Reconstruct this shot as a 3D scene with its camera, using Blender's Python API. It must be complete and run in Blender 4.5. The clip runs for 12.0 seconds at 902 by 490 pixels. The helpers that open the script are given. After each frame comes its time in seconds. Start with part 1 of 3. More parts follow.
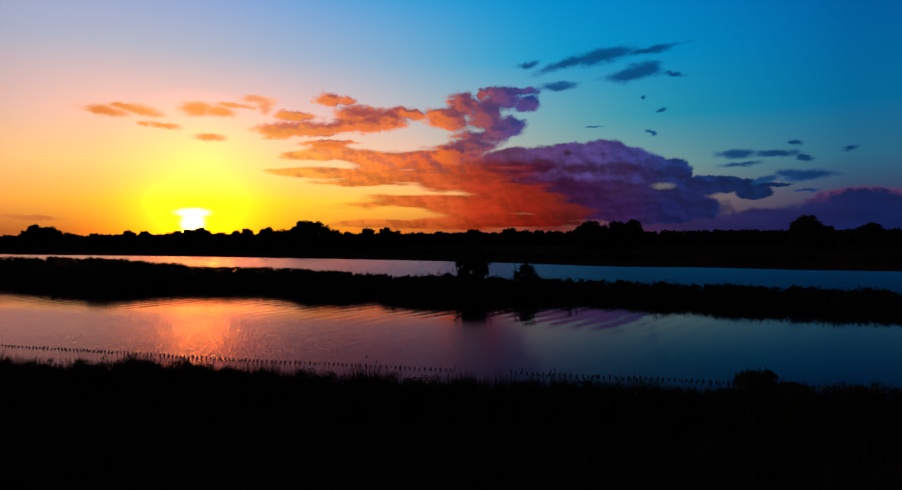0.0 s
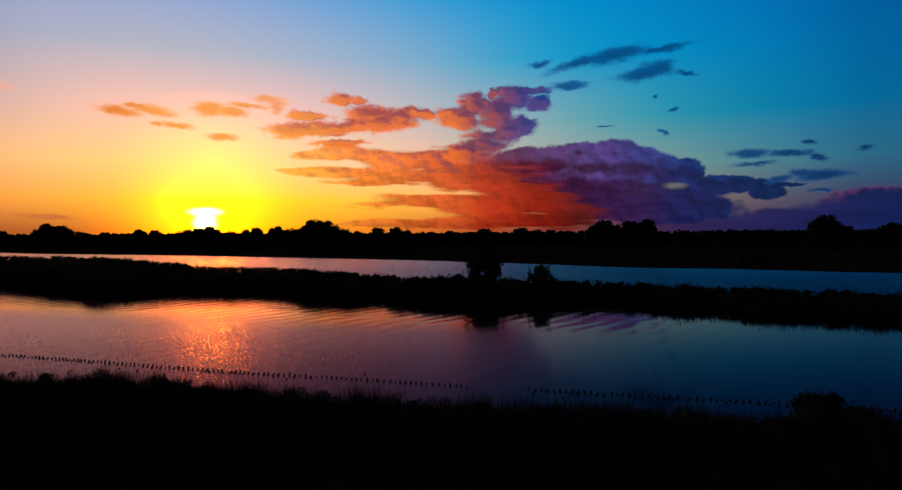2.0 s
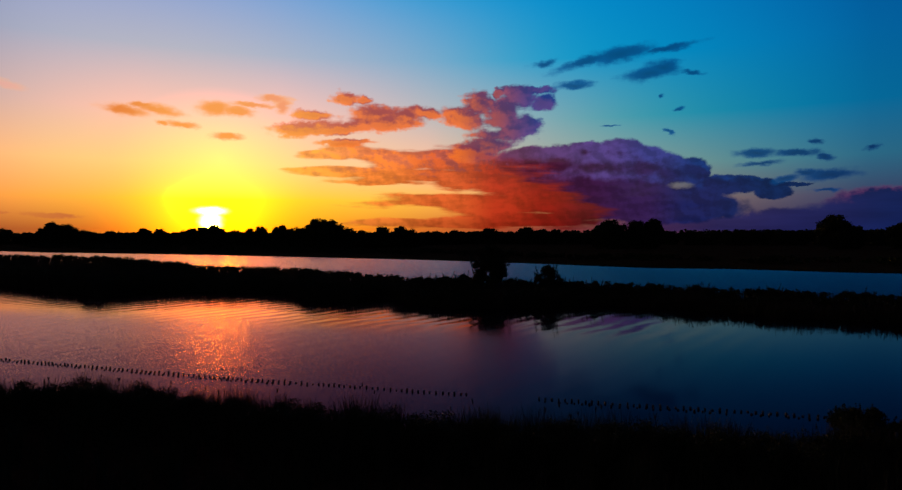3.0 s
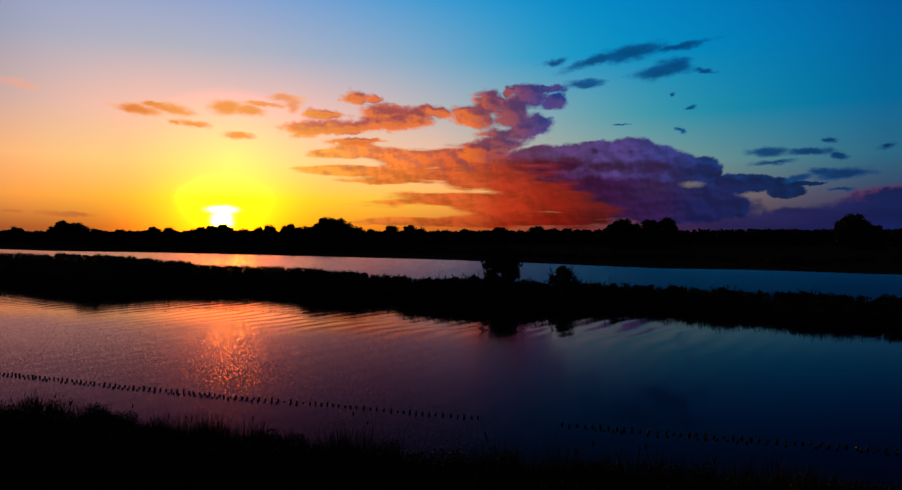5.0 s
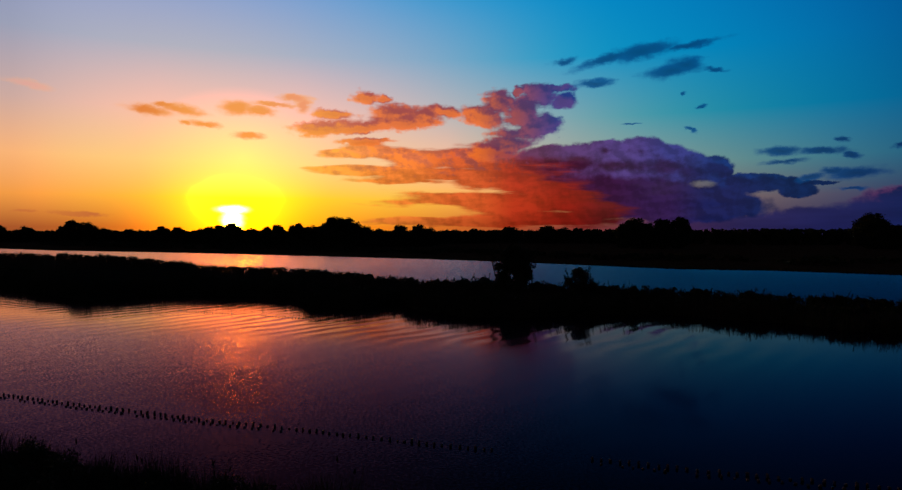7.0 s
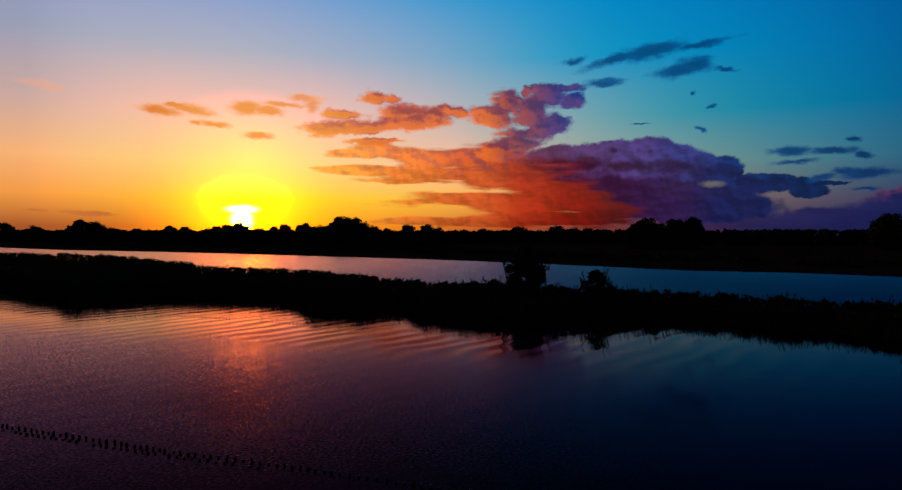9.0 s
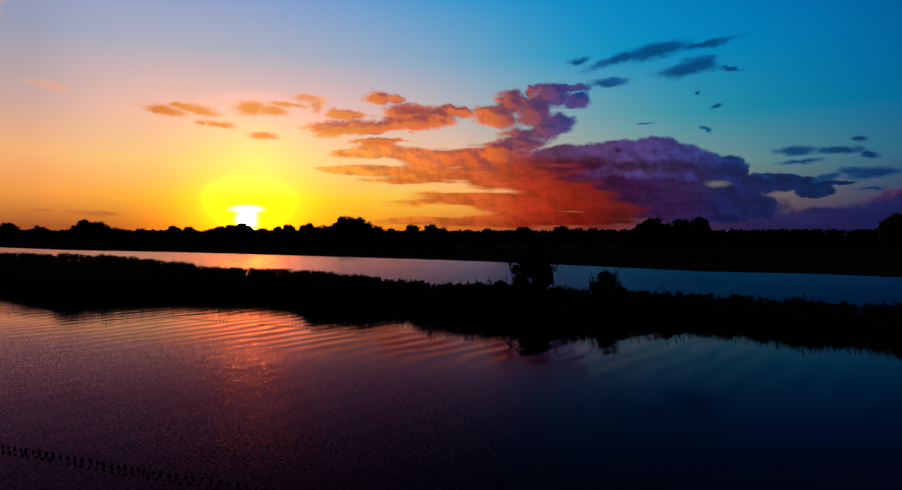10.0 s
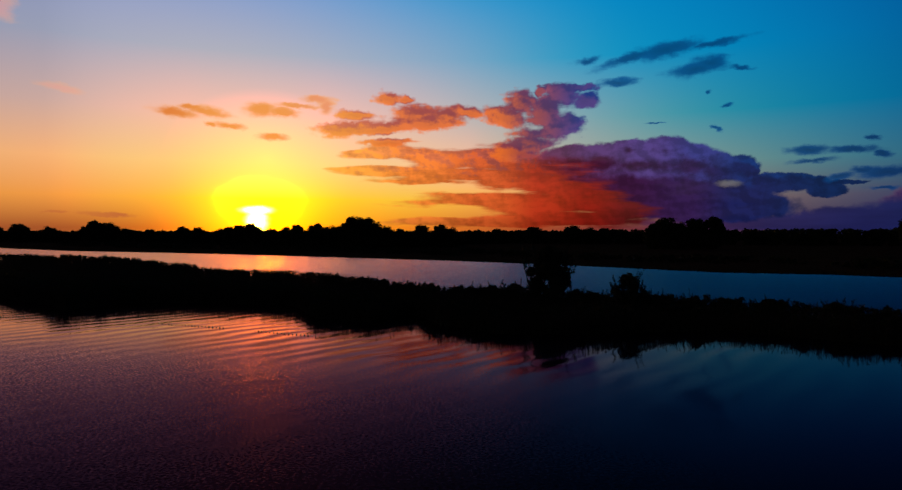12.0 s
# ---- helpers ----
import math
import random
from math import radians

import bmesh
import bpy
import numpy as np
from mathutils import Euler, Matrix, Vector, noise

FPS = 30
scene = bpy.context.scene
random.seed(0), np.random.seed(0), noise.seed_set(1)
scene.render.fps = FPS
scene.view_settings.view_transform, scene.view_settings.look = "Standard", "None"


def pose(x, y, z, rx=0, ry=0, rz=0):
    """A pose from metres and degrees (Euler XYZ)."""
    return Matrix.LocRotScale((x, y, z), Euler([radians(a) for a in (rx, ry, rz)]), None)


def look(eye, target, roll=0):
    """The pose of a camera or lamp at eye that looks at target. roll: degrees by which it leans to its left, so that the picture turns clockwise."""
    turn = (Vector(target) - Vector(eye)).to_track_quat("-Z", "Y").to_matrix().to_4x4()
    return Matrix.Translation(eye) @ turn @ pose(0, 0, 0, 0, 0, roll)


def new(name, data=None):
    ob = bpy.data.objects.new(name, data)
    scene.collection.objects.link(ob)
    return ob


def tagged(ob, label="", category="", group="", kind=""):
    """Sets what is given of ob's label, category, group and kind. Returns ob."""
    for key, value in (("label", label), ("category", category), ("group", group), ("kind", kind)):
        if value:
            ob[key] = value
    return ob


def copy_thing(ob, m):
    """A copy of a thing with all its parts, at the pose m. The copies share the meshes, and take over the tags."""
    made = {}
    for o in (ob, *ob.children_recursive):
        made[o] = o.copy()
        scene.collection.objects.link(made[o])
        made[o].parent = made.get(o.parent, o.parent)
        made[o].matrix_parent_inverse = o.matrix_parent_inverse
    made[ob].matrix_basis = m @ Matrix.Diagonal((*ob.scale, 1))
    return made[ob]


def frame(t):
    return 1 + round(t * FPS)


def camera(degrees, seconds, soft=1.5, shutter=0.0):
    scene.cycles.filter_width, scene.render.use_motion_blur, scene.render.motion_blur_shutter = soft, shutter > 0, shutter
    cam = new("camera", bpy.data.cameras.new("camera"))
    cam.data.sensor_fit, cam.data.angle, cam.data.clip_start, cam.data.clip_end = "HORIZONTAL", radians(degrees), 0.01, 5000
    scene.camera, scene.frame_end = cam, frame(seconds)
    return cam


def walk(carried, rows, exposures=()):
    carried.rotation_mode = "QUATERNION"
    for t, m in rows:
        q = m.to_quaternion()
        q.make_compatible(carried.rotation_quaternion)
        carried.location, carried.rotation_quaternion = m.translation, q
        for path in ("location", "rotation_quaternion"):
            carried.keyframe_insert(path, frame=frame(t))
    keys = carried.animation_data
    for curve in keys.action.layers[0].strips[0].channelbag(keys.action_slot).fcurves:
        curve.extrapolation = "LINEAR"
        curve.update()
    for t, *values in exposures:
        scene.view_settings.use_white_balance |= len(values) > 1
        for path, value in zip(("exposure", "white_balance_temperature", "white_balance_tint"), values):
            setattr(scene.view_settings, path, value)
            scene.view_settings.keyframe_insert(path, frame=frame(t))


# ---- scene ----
cam = camera(70.0, 12.0, 1.3)
PATH = [
    (0, (0.0, 0.098, 9.9), (0.072, 2.096, 9.871), -0.3),
    (0.5, (0.032, 1.355, 9.898), (0.096, 3.354, 9.869), -0.2),
    (1, (0.066, 2.624, 9.896), (0.122, 4.623, 9.867), -0.2),
    (1.5, (0.101, 3.901, 9.894), (0.148, 5.9, 9.864), -0.2),
    (2, (0.135, 5.187, 9.891), (0.174, 7.186, 9.861), -0.2),
    (2.5, (0.167, 6.48, 9.889), (0.199, 8.48, 9.858), -0.1),
    (3, (0.198, 7.779, 9.886), (0.222, 9.779, 9.854), -0.1),
    (5, (0.286, 13.015, 9.874), (0.279, 15.015, 9.839), -0.0),
    (5.5, (0.295, 14.328, 9.87), (0.28, 16.328, 9.835), 0.0),
    (6, (0.297, 15.641, 9.867), (0.276, 17.641, 9.831), 0.0),
    (6.5, (0.292, 16.953, 9.863), (0.264, 18.952, 9.827), 0.0),
    (7, (0.279, 18.261, 9.859), (0.243, 20.261, 9.823), 0.0),
    (9, (0.128, 23.449, 9.843), (0.066, 25.448, 9.807), 0.1),
    (9.5, (0.063, 24.728, 9.838), (-0.006, 26.727, 9.802), 0.1),
    (10, (-0.016, 25.999, 9.834), (-0.091, 27.997, 9.798), 0.1),
    (10.5, (-0.109, 27.259, 9.829), (-0.191, 29.257, 9.794), 0.0),
    (11, (-0.216, 28.508, 9.824), (-0.305, 30.505, 9.789), 0.0),
    (11.5, (-0.338, 29.744, 9.819), (-0.434, 31.742, 9.784), 0.0),
    (12, (-0.476, 30.967, 9.814), (-0.58, 32.964, 9.779), 0.0),
]
walk(cam, [(t, look(eye, target, roll)) for t, eye, target, roll in PATH], [(0, 0.10), (4, 0.03), (8, -0.03), (12, -0.06)])

# ---- sky, sun ----
SUN_AZ, SUN_EL = -19.5, 1.4  # degrees east of +y, above the horizon


def rgb(r, g, b):
    """A linear colour from 0..255 display values."""
    return tuple((c / 255 / 12.92) if c <= 10 else ((c / 255 + 0.055) / 1.055) ** 2.4 for c in (r, g, b)) + (1.0,)


class Nodes:
    """Short hand for node trees."""

    def __init__(self, tree):
        self.t = tree
        tree.nodes.clear()

    def add(self, kind, *links, **props):
        n = self.t.nodes.new(kind)
        for k, v in props.items():
            setattr(n, k, v)
        for i, v in enumerate(links):
            self.put(n.inputs[i], v)
        return n

    def put(self, socket, v):
        if v is None:
            return
        if isinstance(v, bpy.types.NodeSocket):
            self.t.links.new(v, socket)
        else:
            socket.default_value = v

    def math(self, op, a, b=None, c=None, clamp=False):
        return self.add("ShaderNodeMath", a, b, c, operation=op, use_clamp=clamp).outputs[0]

    def vec(self, op, a, b=None):
        n = self.add("ShaderNodeVectorMath", a, b, operation=op)
        return n.outputs["Value"] if op in ("LENGTH", "DISTANCE", "DOT_PRODUCT") else n.outputs[0]

    def span(self, v, a, b, lo=0.0, hi=1.0, smooth=False):
        n = self.add("ShaderNodeMapRange", v, a, b, lo, hi)
        n.interpolation_type = "SMOOTHSTEP" if smooth else "LINEAR"
        return n.outputs[0]

    def mix(self, f, a, b, blend="MIX"):
        n = self.add("ShaderNodeMix", data_type="RGBA", blend_type=blend, clamp_result=False)
        for i, v in ((0, f), (6, a), (7, b)):
            self.put(n.inputs[i], v)
        return n.outputs[2]

    def ramp(self, f, stops, mode="EASE"):
        n = self.add("ShaderNodeValToRGB", f)
        el = n.color_ramp.elements
        n.color_ramp.interpolation = mode
        while len(el) < len(stops):
            el.new(0.5)
        for e, (p, c) in zip(el, stops):
            e.position, e.color = p, c
        return n.outputs[0]

    def noise(self, v, scale, detail=4.0, rough=0.5, kind="3D"):
        n = self.add("ShaderNodeTexNoise", noise_dimensions=kind)
        self.put(n.inputs["Vector"], v)
        n.inputs["Scale"].default_value, n.inputs["Detail"].default_value, n.inputs["Roughness"].default_value = scale, detail, rough
        return n.outputs["Fac"]


# the colours of the evening sky round the horizon at these bearings, one band for each height
BEARINGS = (-180, -80, -35, -27, -19.5, -12, -3, 6, 15, 24, 34, 80, 180)
BAND_HORIZON = ((18, 16, 28), (100, 56, 40), (168, 84, 44), (206, 108, 32), (300, 180, 0), (270, 160, 20), (220, 112, 40), (156, 64, 44), (88, 44, 58), (58, 40, 78), (32, 32, 78), (20, 24, 54), (18, 16, 28))
BAND_GLOW = ((20, 20, 36), (120, 90, 70), (240, 162, 72), (330, 180, 60), (500, 222, 0), (420, 206, 46), (280, 190, 72), (222, 156, 85), (168, 125, 98), (104, 94, 100), (40, 58, 100), (20, 32, 66), (20, 20, 36))
BAND_PEACH = ((20, 22, 42), (120, 102, 95), (246, 188, 124), (340, 208, 126), (460, 212, 118), (400, 212, 138), (250, 195, 152), (184, 176, 155), (138, 158, 148), (84, 136, 140), (24, 98, 134), (14, 42, 76), (20, 22, 42))
BAND_ROSE = ((18, 22, 44), (100, 98, 112), (212, 179, 170), (252, 193, 168), (272, 198, 172), (250, 193, 176), (200, 187, 184), (146, 172, 178), (58, 154, 168), (6, 132, 166), (0, 102, 156), (6, 42, 80), (18, 22, 44))
BAND_PALE = ((15, 21, 44), (80, 86, 118), (164, 170, 194), (178, 178, 192), (180, 180, 193), (166, 177, 198), (134, 170, 200), (30, 158, 198), (0, 142, 194), (0, 126, 182), (0, 94, 158), (2, 38, 80), (15, 21, 44))
BAND_BLUE = ((13, 20, 42), (66, 78, 116), (144, 158, 204), (140, 159, 206), (132, 160, 209), (114, 159, 211), (60, 155, 209), (0, 144, 203), (0, 130, 194), (0, 113, 180), (0, 82, 156), (0, 34, 76), (13, 20, 42))
BAND_HIGH = ((11, 12, 32), (46, 40, 76), (150, 100, 140), (190, 112, 130), (204, 116, 124), (184, 104, 126), (80, 66, 118), (8, 38, 96), (0, 24, 72), (0, 16, 58), (0, 11, 46), (2, 10, 36), (11, 12, 32))
BAND_DUSK = ((8, 8, 24), (24, 16, 42), (100, 46, 76), (130, 54, 76), (140, 58, 74), (106, 48, 72), (34, 20, 56), (6, 8, 34), (2, 5, 26), (1, 4, 22), (1, 4, 20), (4, 6, 20), (8, 8, 24))
BAND_ZENITH = ((7, 8, 20),) * 13
SKY = ((0.5, BAND_HORIZON), (3.0, BAND_GLOW), (6.0, BAND_PEACH), (10.0, BAND_ROSE), (15.0, BAND_PALE), (20.0, BAND_BLUE), (27.0, BAND_HIGH), (38.0, BAND_DUSK), (65.0, BAND_ZENITH))
# the heaps that make up the clouds: bearing, height, half width, half height, tilt, in degrees
WISPS = (
    (-26.1, 9.85, 1.8, 0.40, -4), (-23.6, 10.04, 1.7, 0.36, -8), (-24.8, 10.31, 1.1, 0.22, 0), (-23.2, 9.01, 0.6, 0.18, 0), (-21.7, 8.97, 1.2, 0.28, -4), (-18.5, 8.25, 1.2, 0.33, 0),
    (-19.4, 10.50, 1.2, 0.61, 0), (-17.7, 10.32, 1.5, 0.42, -6), (-16.4, 10.90, 1.9, 0.19, -3), (-14.7, 11.51, 1.4, 0.33, 0), (-13.9, 10.93, 0.6, 0.67, 0), (-34.1, 10.93, 1.5, 0.29, -8),
    (-31.3, 1.53, 1.5, 0.18, -3), (-34.5, 1.65, 0.8, 0.13, 0), (-38.0, 16.1, 1.2, 0.8, 0),
)
FLUFFS = (
    (-11.4, 10.30, 1.8, 0.39, 0), (-8.5, 11.74, 1.2, 0.53, 0), (-6.9, 11.64, 0.7, 0.34, 0), (-12.1, 9.07, 3.1, 0.63, 4), (-8.9, 9.15, 3.0, 0.44, 8), (-6.1, 10.29, 2.3, 1.03, 0),
    (-3.5, 10.22, 1.9, 0.93, 0), (-5.1, 9.66, 2.8, 0.59, 0), (-1.4, 10.62, 1.5, 0.49, -10), (-8.7, 8.03, 2.0, 0.35, 0), (-7.0, 8.20, 1.0, 0.20, 0), (1.8, 10.27, 2.1, 0.88, -10),
    (3.2, 11.33, 1.4, 0.97, 0), (5.3, 10.32, 1.7, 1.37, 0), (6.2, 8.93, 1.5, 0.79, 0), (7.4, 9.59, 1.2, 1.08, 0), (6.8, 11.99, 1.7, 0.91, 0), (8.8, 11.40, 1.1, 0.72, 0),
    (8.0, 12.48, 1.8, 0.33, 0), (3.9, 7.78, 2.1, 1.34, 0), (2.7, 7.19, 2.2, 0.90, 0), (4.8, 12.27, 0.5, 0.39, 0),
)
STREAKS = (
    (-10.0, 6.91, 2.8, 0.45, 0), (-8.1, 7.39, 2.5, 0.50, 0), (-5.6, 6.98, 4.6, 0.70, -4), (-1.0, 6.65, 6.1, 1.01, 0), (2.6, 6.14, 5.1, 1.31, 0), (-9.1, 5.48, 4.5, 0.45, 0),
    (-3.0, 5.23, 7.1, 0.76, 0), (2.6, 5.13, 6.1, 1.21, 0), (-5.1, 4.67, 5.1, 0.35, 0), (-0.5, 3.06, 7.1, 0.66, 0), (4.1, 2.74, 6.6, 0.96, 0), (9.1, 3.06, 6.4, 1.60, 0),
    (11.6, 3.53, 5.4, 1.69, 0), (2.1, 1.01, 12.1, 0.46, 0), (9.6, 1.40, 7.9, 0.75, 0), (7.0, 4.6, 5.0, 1.5, 0), (13.0, 2.4, 7.0, 1.3, 0),
)
BANK = (
    (7.9, 6.42, 3.3, 1.29, 0), (10.3, 6.43, 3.4, 1.38, 0), (12.5, 7.11, 1.9, 0.98, 0), (15.3, 6.92, 2.4, 1.25, 0), (14.0, 5.94, 4.8, 1.66, 0), (17.7, 5.83, 2.4, 1.63, 0),
    (19.4, 5.16, 2.1, 1.42, 0), (21.1, 5.47, 1.5, 0.89, 0), (21.9, 5.07, 0.7, 0.65, 0), (13.0, 4.35, 6.2, 1.77, 0), (17.7, 3.91, 5.0, 1.64, 0), (20.2, 3.37, 3.6, 1.23, 0),
    (23.3, 4.00, 2.1, 0.83, 0), (25.4, 4.02, 2.2, 0.68, -4), (27.2, 3.37, 1.4, 0.54, 0), (28.2, 3.87, 1.8, 0.22, 0), (19.1, 2.20, 6.3, 1.34, 0),
)
BLUES = (
    (8.9, 14.67, 1.2, 0.33, 8), (12.5, 14.67, 2.5, 0.42, 12), (15.4, 15.08, 2.9, 0.59, 8), (19.1, 15.22, 2.7, 0.27, 7), (17.7, 13.36, 2.1, 0.59, 6), (18.9, 13.76, 1.5, 0.59, -8),
    (21.3, 13.20, 1.0, 0.18, -10), (11.6, 12.76, 1.5, 0.33, 0), (18.7, 11.55, 0.2, 0.14, 0), (20.1, 10.31, 0.4, 0.15, 10), (19.3, 8.59, 0.5, 0.14, -25), (14.5, 9.30, 0.8, 0.08, 0),
    (26.1, 6.52, 1.5, 0.36, 0), (28.9, 6.35, 1.7, 0.31, -4), (30.8, 5.89, 0.6, 0.21, -10), (26.4, 5.65, 1.6, 0.22, 4), (30.1, 7.14, 0.6, 0.22, -15), (28.1, 4.36, 0.9, 0.27, 12),
    (31.0, 4.54, 1.7, 0.47, 0), (29.5, 4.79, 0.9, 0.31, 0), (33.7, 6.44, 0.5, 0.25, 0), (30.7, 3.43, 0.8, 0.13, 0),
)
VEIL = (
    (34.4, 1.16, 6.5, 1.92, 0), (29.6, 0.96, 6.9, 1.19, 0), (21.8, 0.84, 8.7, 0.66, 0), (34.5, 2.7, 3.4, 0.9, 0),
)
# their colours by bearing
WISP_TINT = ((-36, (244, 160, 140)), (-31, (250, 170, 130)), (-27, (228, 124, 36)), (-23, (240, 150, 60)), (-18, (238, 150, 60)), (-14, (240, 150, 100)))
FLUFF_LIT = ((-14, (240, 146, 56)), (-6, (230, 112, 50)), (1, (228, 108, 42)), (4, (160, 70, 70)), (8, (78, 54, 124)))
FLUFF_SHADE = ((-14, (206, 110, 78)), (-6, (160, 66, 62)), (1, (130, 52, 66)), (5, (80, 40, 88)), (9, (22, 42, 120)))
STREAK_TINT = ((-12, (246, 158, 58)), (-6, (234, 122, 46)), (0, (204, 84, 36)), (5, (166, 40, 20)), (9, (130, 17, 12)), (13, (88, 14, 22)), (18, (60, 22, 48)), (25, (44, 28, 70)))
STREAK_TOP = ((-12, (244, 150, 70)), (-5, (216, 110, 66)), (1, (176, 76, 64)), (6, (130, 44, 50)), (12, (80, 24, 50)))
BANK_TOP = ((6, (104, 54, 92)), (10, (92, 58, 116)), (14, (84, 62, 132)), (18, (58, 58, 132)), (22, (20, 50, 116)), (29, (8, 50, 102)))
BANK_LOW = ((4, (140, 50, 44)), (8, (84, 24, 52)), (12, (58, 20, 62)), (17, (50, 27, 78)), (21, (24, 32, 88)), (28, (10, 38, 86)))
BLUE_TINT = ((8, (6, 78, 136)), (16, (2, 74, 130)), (21, (0, 72, 128)), (26, (4, 60, 112)), (34, (2, 46, 98)))
VEIL_TINT = ((12, (92, 44, 66)), (18, (58, 36, 76)), (24, (36, 34, 82)), (30, (26, 30, 80)), (36, (14, 30, 80)))


def build_sky():
    world = bpy.data.worlds.new("evening_sky")
    scene.world = world
    world.use_nodes = True
    n = Nodes(world.node_tree)
    way = n.add("ShaderNodeTexCoord").outputs["Generated"]
    sep = n.add("ShaderNodeSeparateXYZ", way)
    deg = 180 / math.pi
    az = n.math("MULTIPLY", n.math("ARCTAN2", sep.outputs[0], sep.outputs[1]), deg)
    el = n.math("MULTIPLY", n.math("ARCSINE", sep.outputs[2]), deg)
    f = n.span(az, -180, 180)
    front = n.span(az, -40, 40)
    col, last = None, 0
    for height, row in SKY:
        c = n.ramp(f, [((b + 180) / 360, rgb(*v)) for b, v in zip(BEARINGS, row)], "B_SPLINE")
        col = c if col is None else n.mix(n.span(el, last, height), col, c)
        last = height
    place = n.add("ShaderNodeCombineXYZ", az, el, 0.0).outputs[0]

    def fuzz(scale, detail, stretch, amount, rough=0.6):
        """An unsteady shift of directions, in degrees."""
        t = n.add("ShaderNodeTexNoise", n.vec("MULTIPLY", place, (*stretch, 1)), noise_dimensions="2D")
        t.inputs["Scale"].default_value, t.inputs["Detail"].default_value, t.inputs["Roughness"].default_value = scale, detail, rough
        part = n.add("ShaderNodeSeparateColor", t.outputs["Color"])
        return n.add("ShaderNodeCombineXYZ", *[n.math("MULTIPLY", n.math("SUBTRACT", part.outputs[i], 0.5), k) for i, k in enumerate(amount)], 0.0).outputs[0]

    def reach(where, heaps, soft=0.10):
        """How far out of a group of heaps a direction lies: 0 in a middle, 1 at the rim."""
        total = None
        for a, e, ra, re, tilt in heaps:
            if tilt:
                ct, st = math.cos(radians(tilt)), math.sin(radians(tilt))
                q = n.vec("SUBTRACT", where, (a, e, 0))
                q = n.add("ShaderNodeCombineXYZ", n.vec("DOT_PRODUCT", q, (ct / ra, st / ra, 0)), n.vec("DOT_PRODUCT", q, (-st / re, ct / re, 0)), 0.0).outputs[0]
            else:
                q = n.add("ShaderNodeVectorMath", where, (1 / ra, 1 / re, 0), (-a / ra, -e / re, 0), operation="MULTIPLY_ADD").outputs[0]
            d = n.vec("LENGTH", q)
            total = d if total is None else n.math("SMOOTH_MIN", total, d, soft)
        return total

    def tint(stops, mode="EASE"):
        return n.ramp(front, [((b + 40) / 80, rgb(*v)) for b, v in stops], mode)

    def toned(colour, k):
        return n.mix(1.0, colour, n.add("ShaderNodeCombineColor", k, k, k).outputs[0], "MULTIPLY")

    # the glow round the sun: far brighter than the film can show
    off = n.vec("SUBTRACT", place, (SUN_AZ, SUN_EL, 0))
    wide = n.vec("LENGTH", n.vec("MULTIPLY", off, (0.62, 1.0, 1)))
    halo = n.math("POWER", n.span(wide, 7.0, 0.0), 3.4)
    broad = n.math("POWER", n.span(n.vec("LENGTH", n.vec("MULTIPLY", off, (0.85, 1.0, 1))), 12.0, 0.0), 3.0)
    col = n.mix(1.0, col, n.mix(broad, (0, 0, 0, 1), (1.6, 0.1, 0.0, 1)), "ADD")
    pillar = n.math("POWER", n.span(n.vec("LENGTH", n.vec("MULTIPLY", n.vec("SUBTRACT", off, (0.6, 5.0, 0)), (0.12, 0.17, 1))), 1.0, 0.0), 1.3)
    col = n.mix(1.0, col, n.mix(pillar, (0, 0, 0, 1), (2.4, 0.26, 0.0, 1)), "ADD")
    col = n.mix(1.0, col, n.mix(halo, (0, 0, 0, 1), (4.0, 1.35, 0.0, 1)), "ADD")

    # the air lit up over the sun
    haze = fuzz(0.5, 3.0, (0.5, 1.0), (2.0, 0.9), 0.5)
    lit = n.math("SUBTRACT", 1.0, n.math("POWER", n.vec("LENGTH", n.vec("MULTIPLY", n.vec("SUBTRACT", n.vec("ADD", off, n.vec("MULTIPLY", haze, (0.8, 0.8, 0))), (0.0, 1.4, 0)), (1 / 4.7, 1 / 2.5, 1))), 2.0), clamp=True)
    col = n.mix(1.0, col, n.mix(n.math("POWER", lit, 5.0), (0, 0, 0, 1), (66.0, 18.0, 0.0, 1)), "ADD")

    billows = fuzz(1.1, 7.0, (0.8, 1.0), (1.1, 0.9), 0.62)
    fray = fuzz(0.8, 6.0, (0.26, 1.0), (2.4, 0.6), 0.55)
    fine = fuzz(2.2, 5.0, (0.55, 1.0), (0.7, 0.42), 0.62)
    flat = n.noise(n.vec("MULTIPLY", place, (0.14, 1.0, 1.0)), 1.1, 6.0, 0.52, "2D")
    puffy = n.noise(n.vec("MULTIPLY", place, (0.75, 1.0, 1.0)), 0.9, 7.0, 0.55, "2D")
    puffy_sunward = n.noise(n.vec("MULTIPLY", n.vec("ADD", place, (-0.25, -0.3, 0)), (0.75, 1.0, 1.0)), 0.9, 7.0, 0.55, "2D")
    relief = n.math("SUBTRACT", puffy, puffy_sunward)

    # the sun's own disc, swollen by thin haze
    rim = reach(n.vec("ADD", place, n.vec("MULTIPLY", fine, (0.6, 0.5, 0))), ((SUN_AZ - 0.25, 2.0, 1.45, 0.4, 0), (SUN_AZ - 0.25, 1.1, 1.0, 1.15, 0)), 0.3)
    disc = n.math("POWER", n.span(rim, 1.4, 0.3, smooth=True), 2.2)
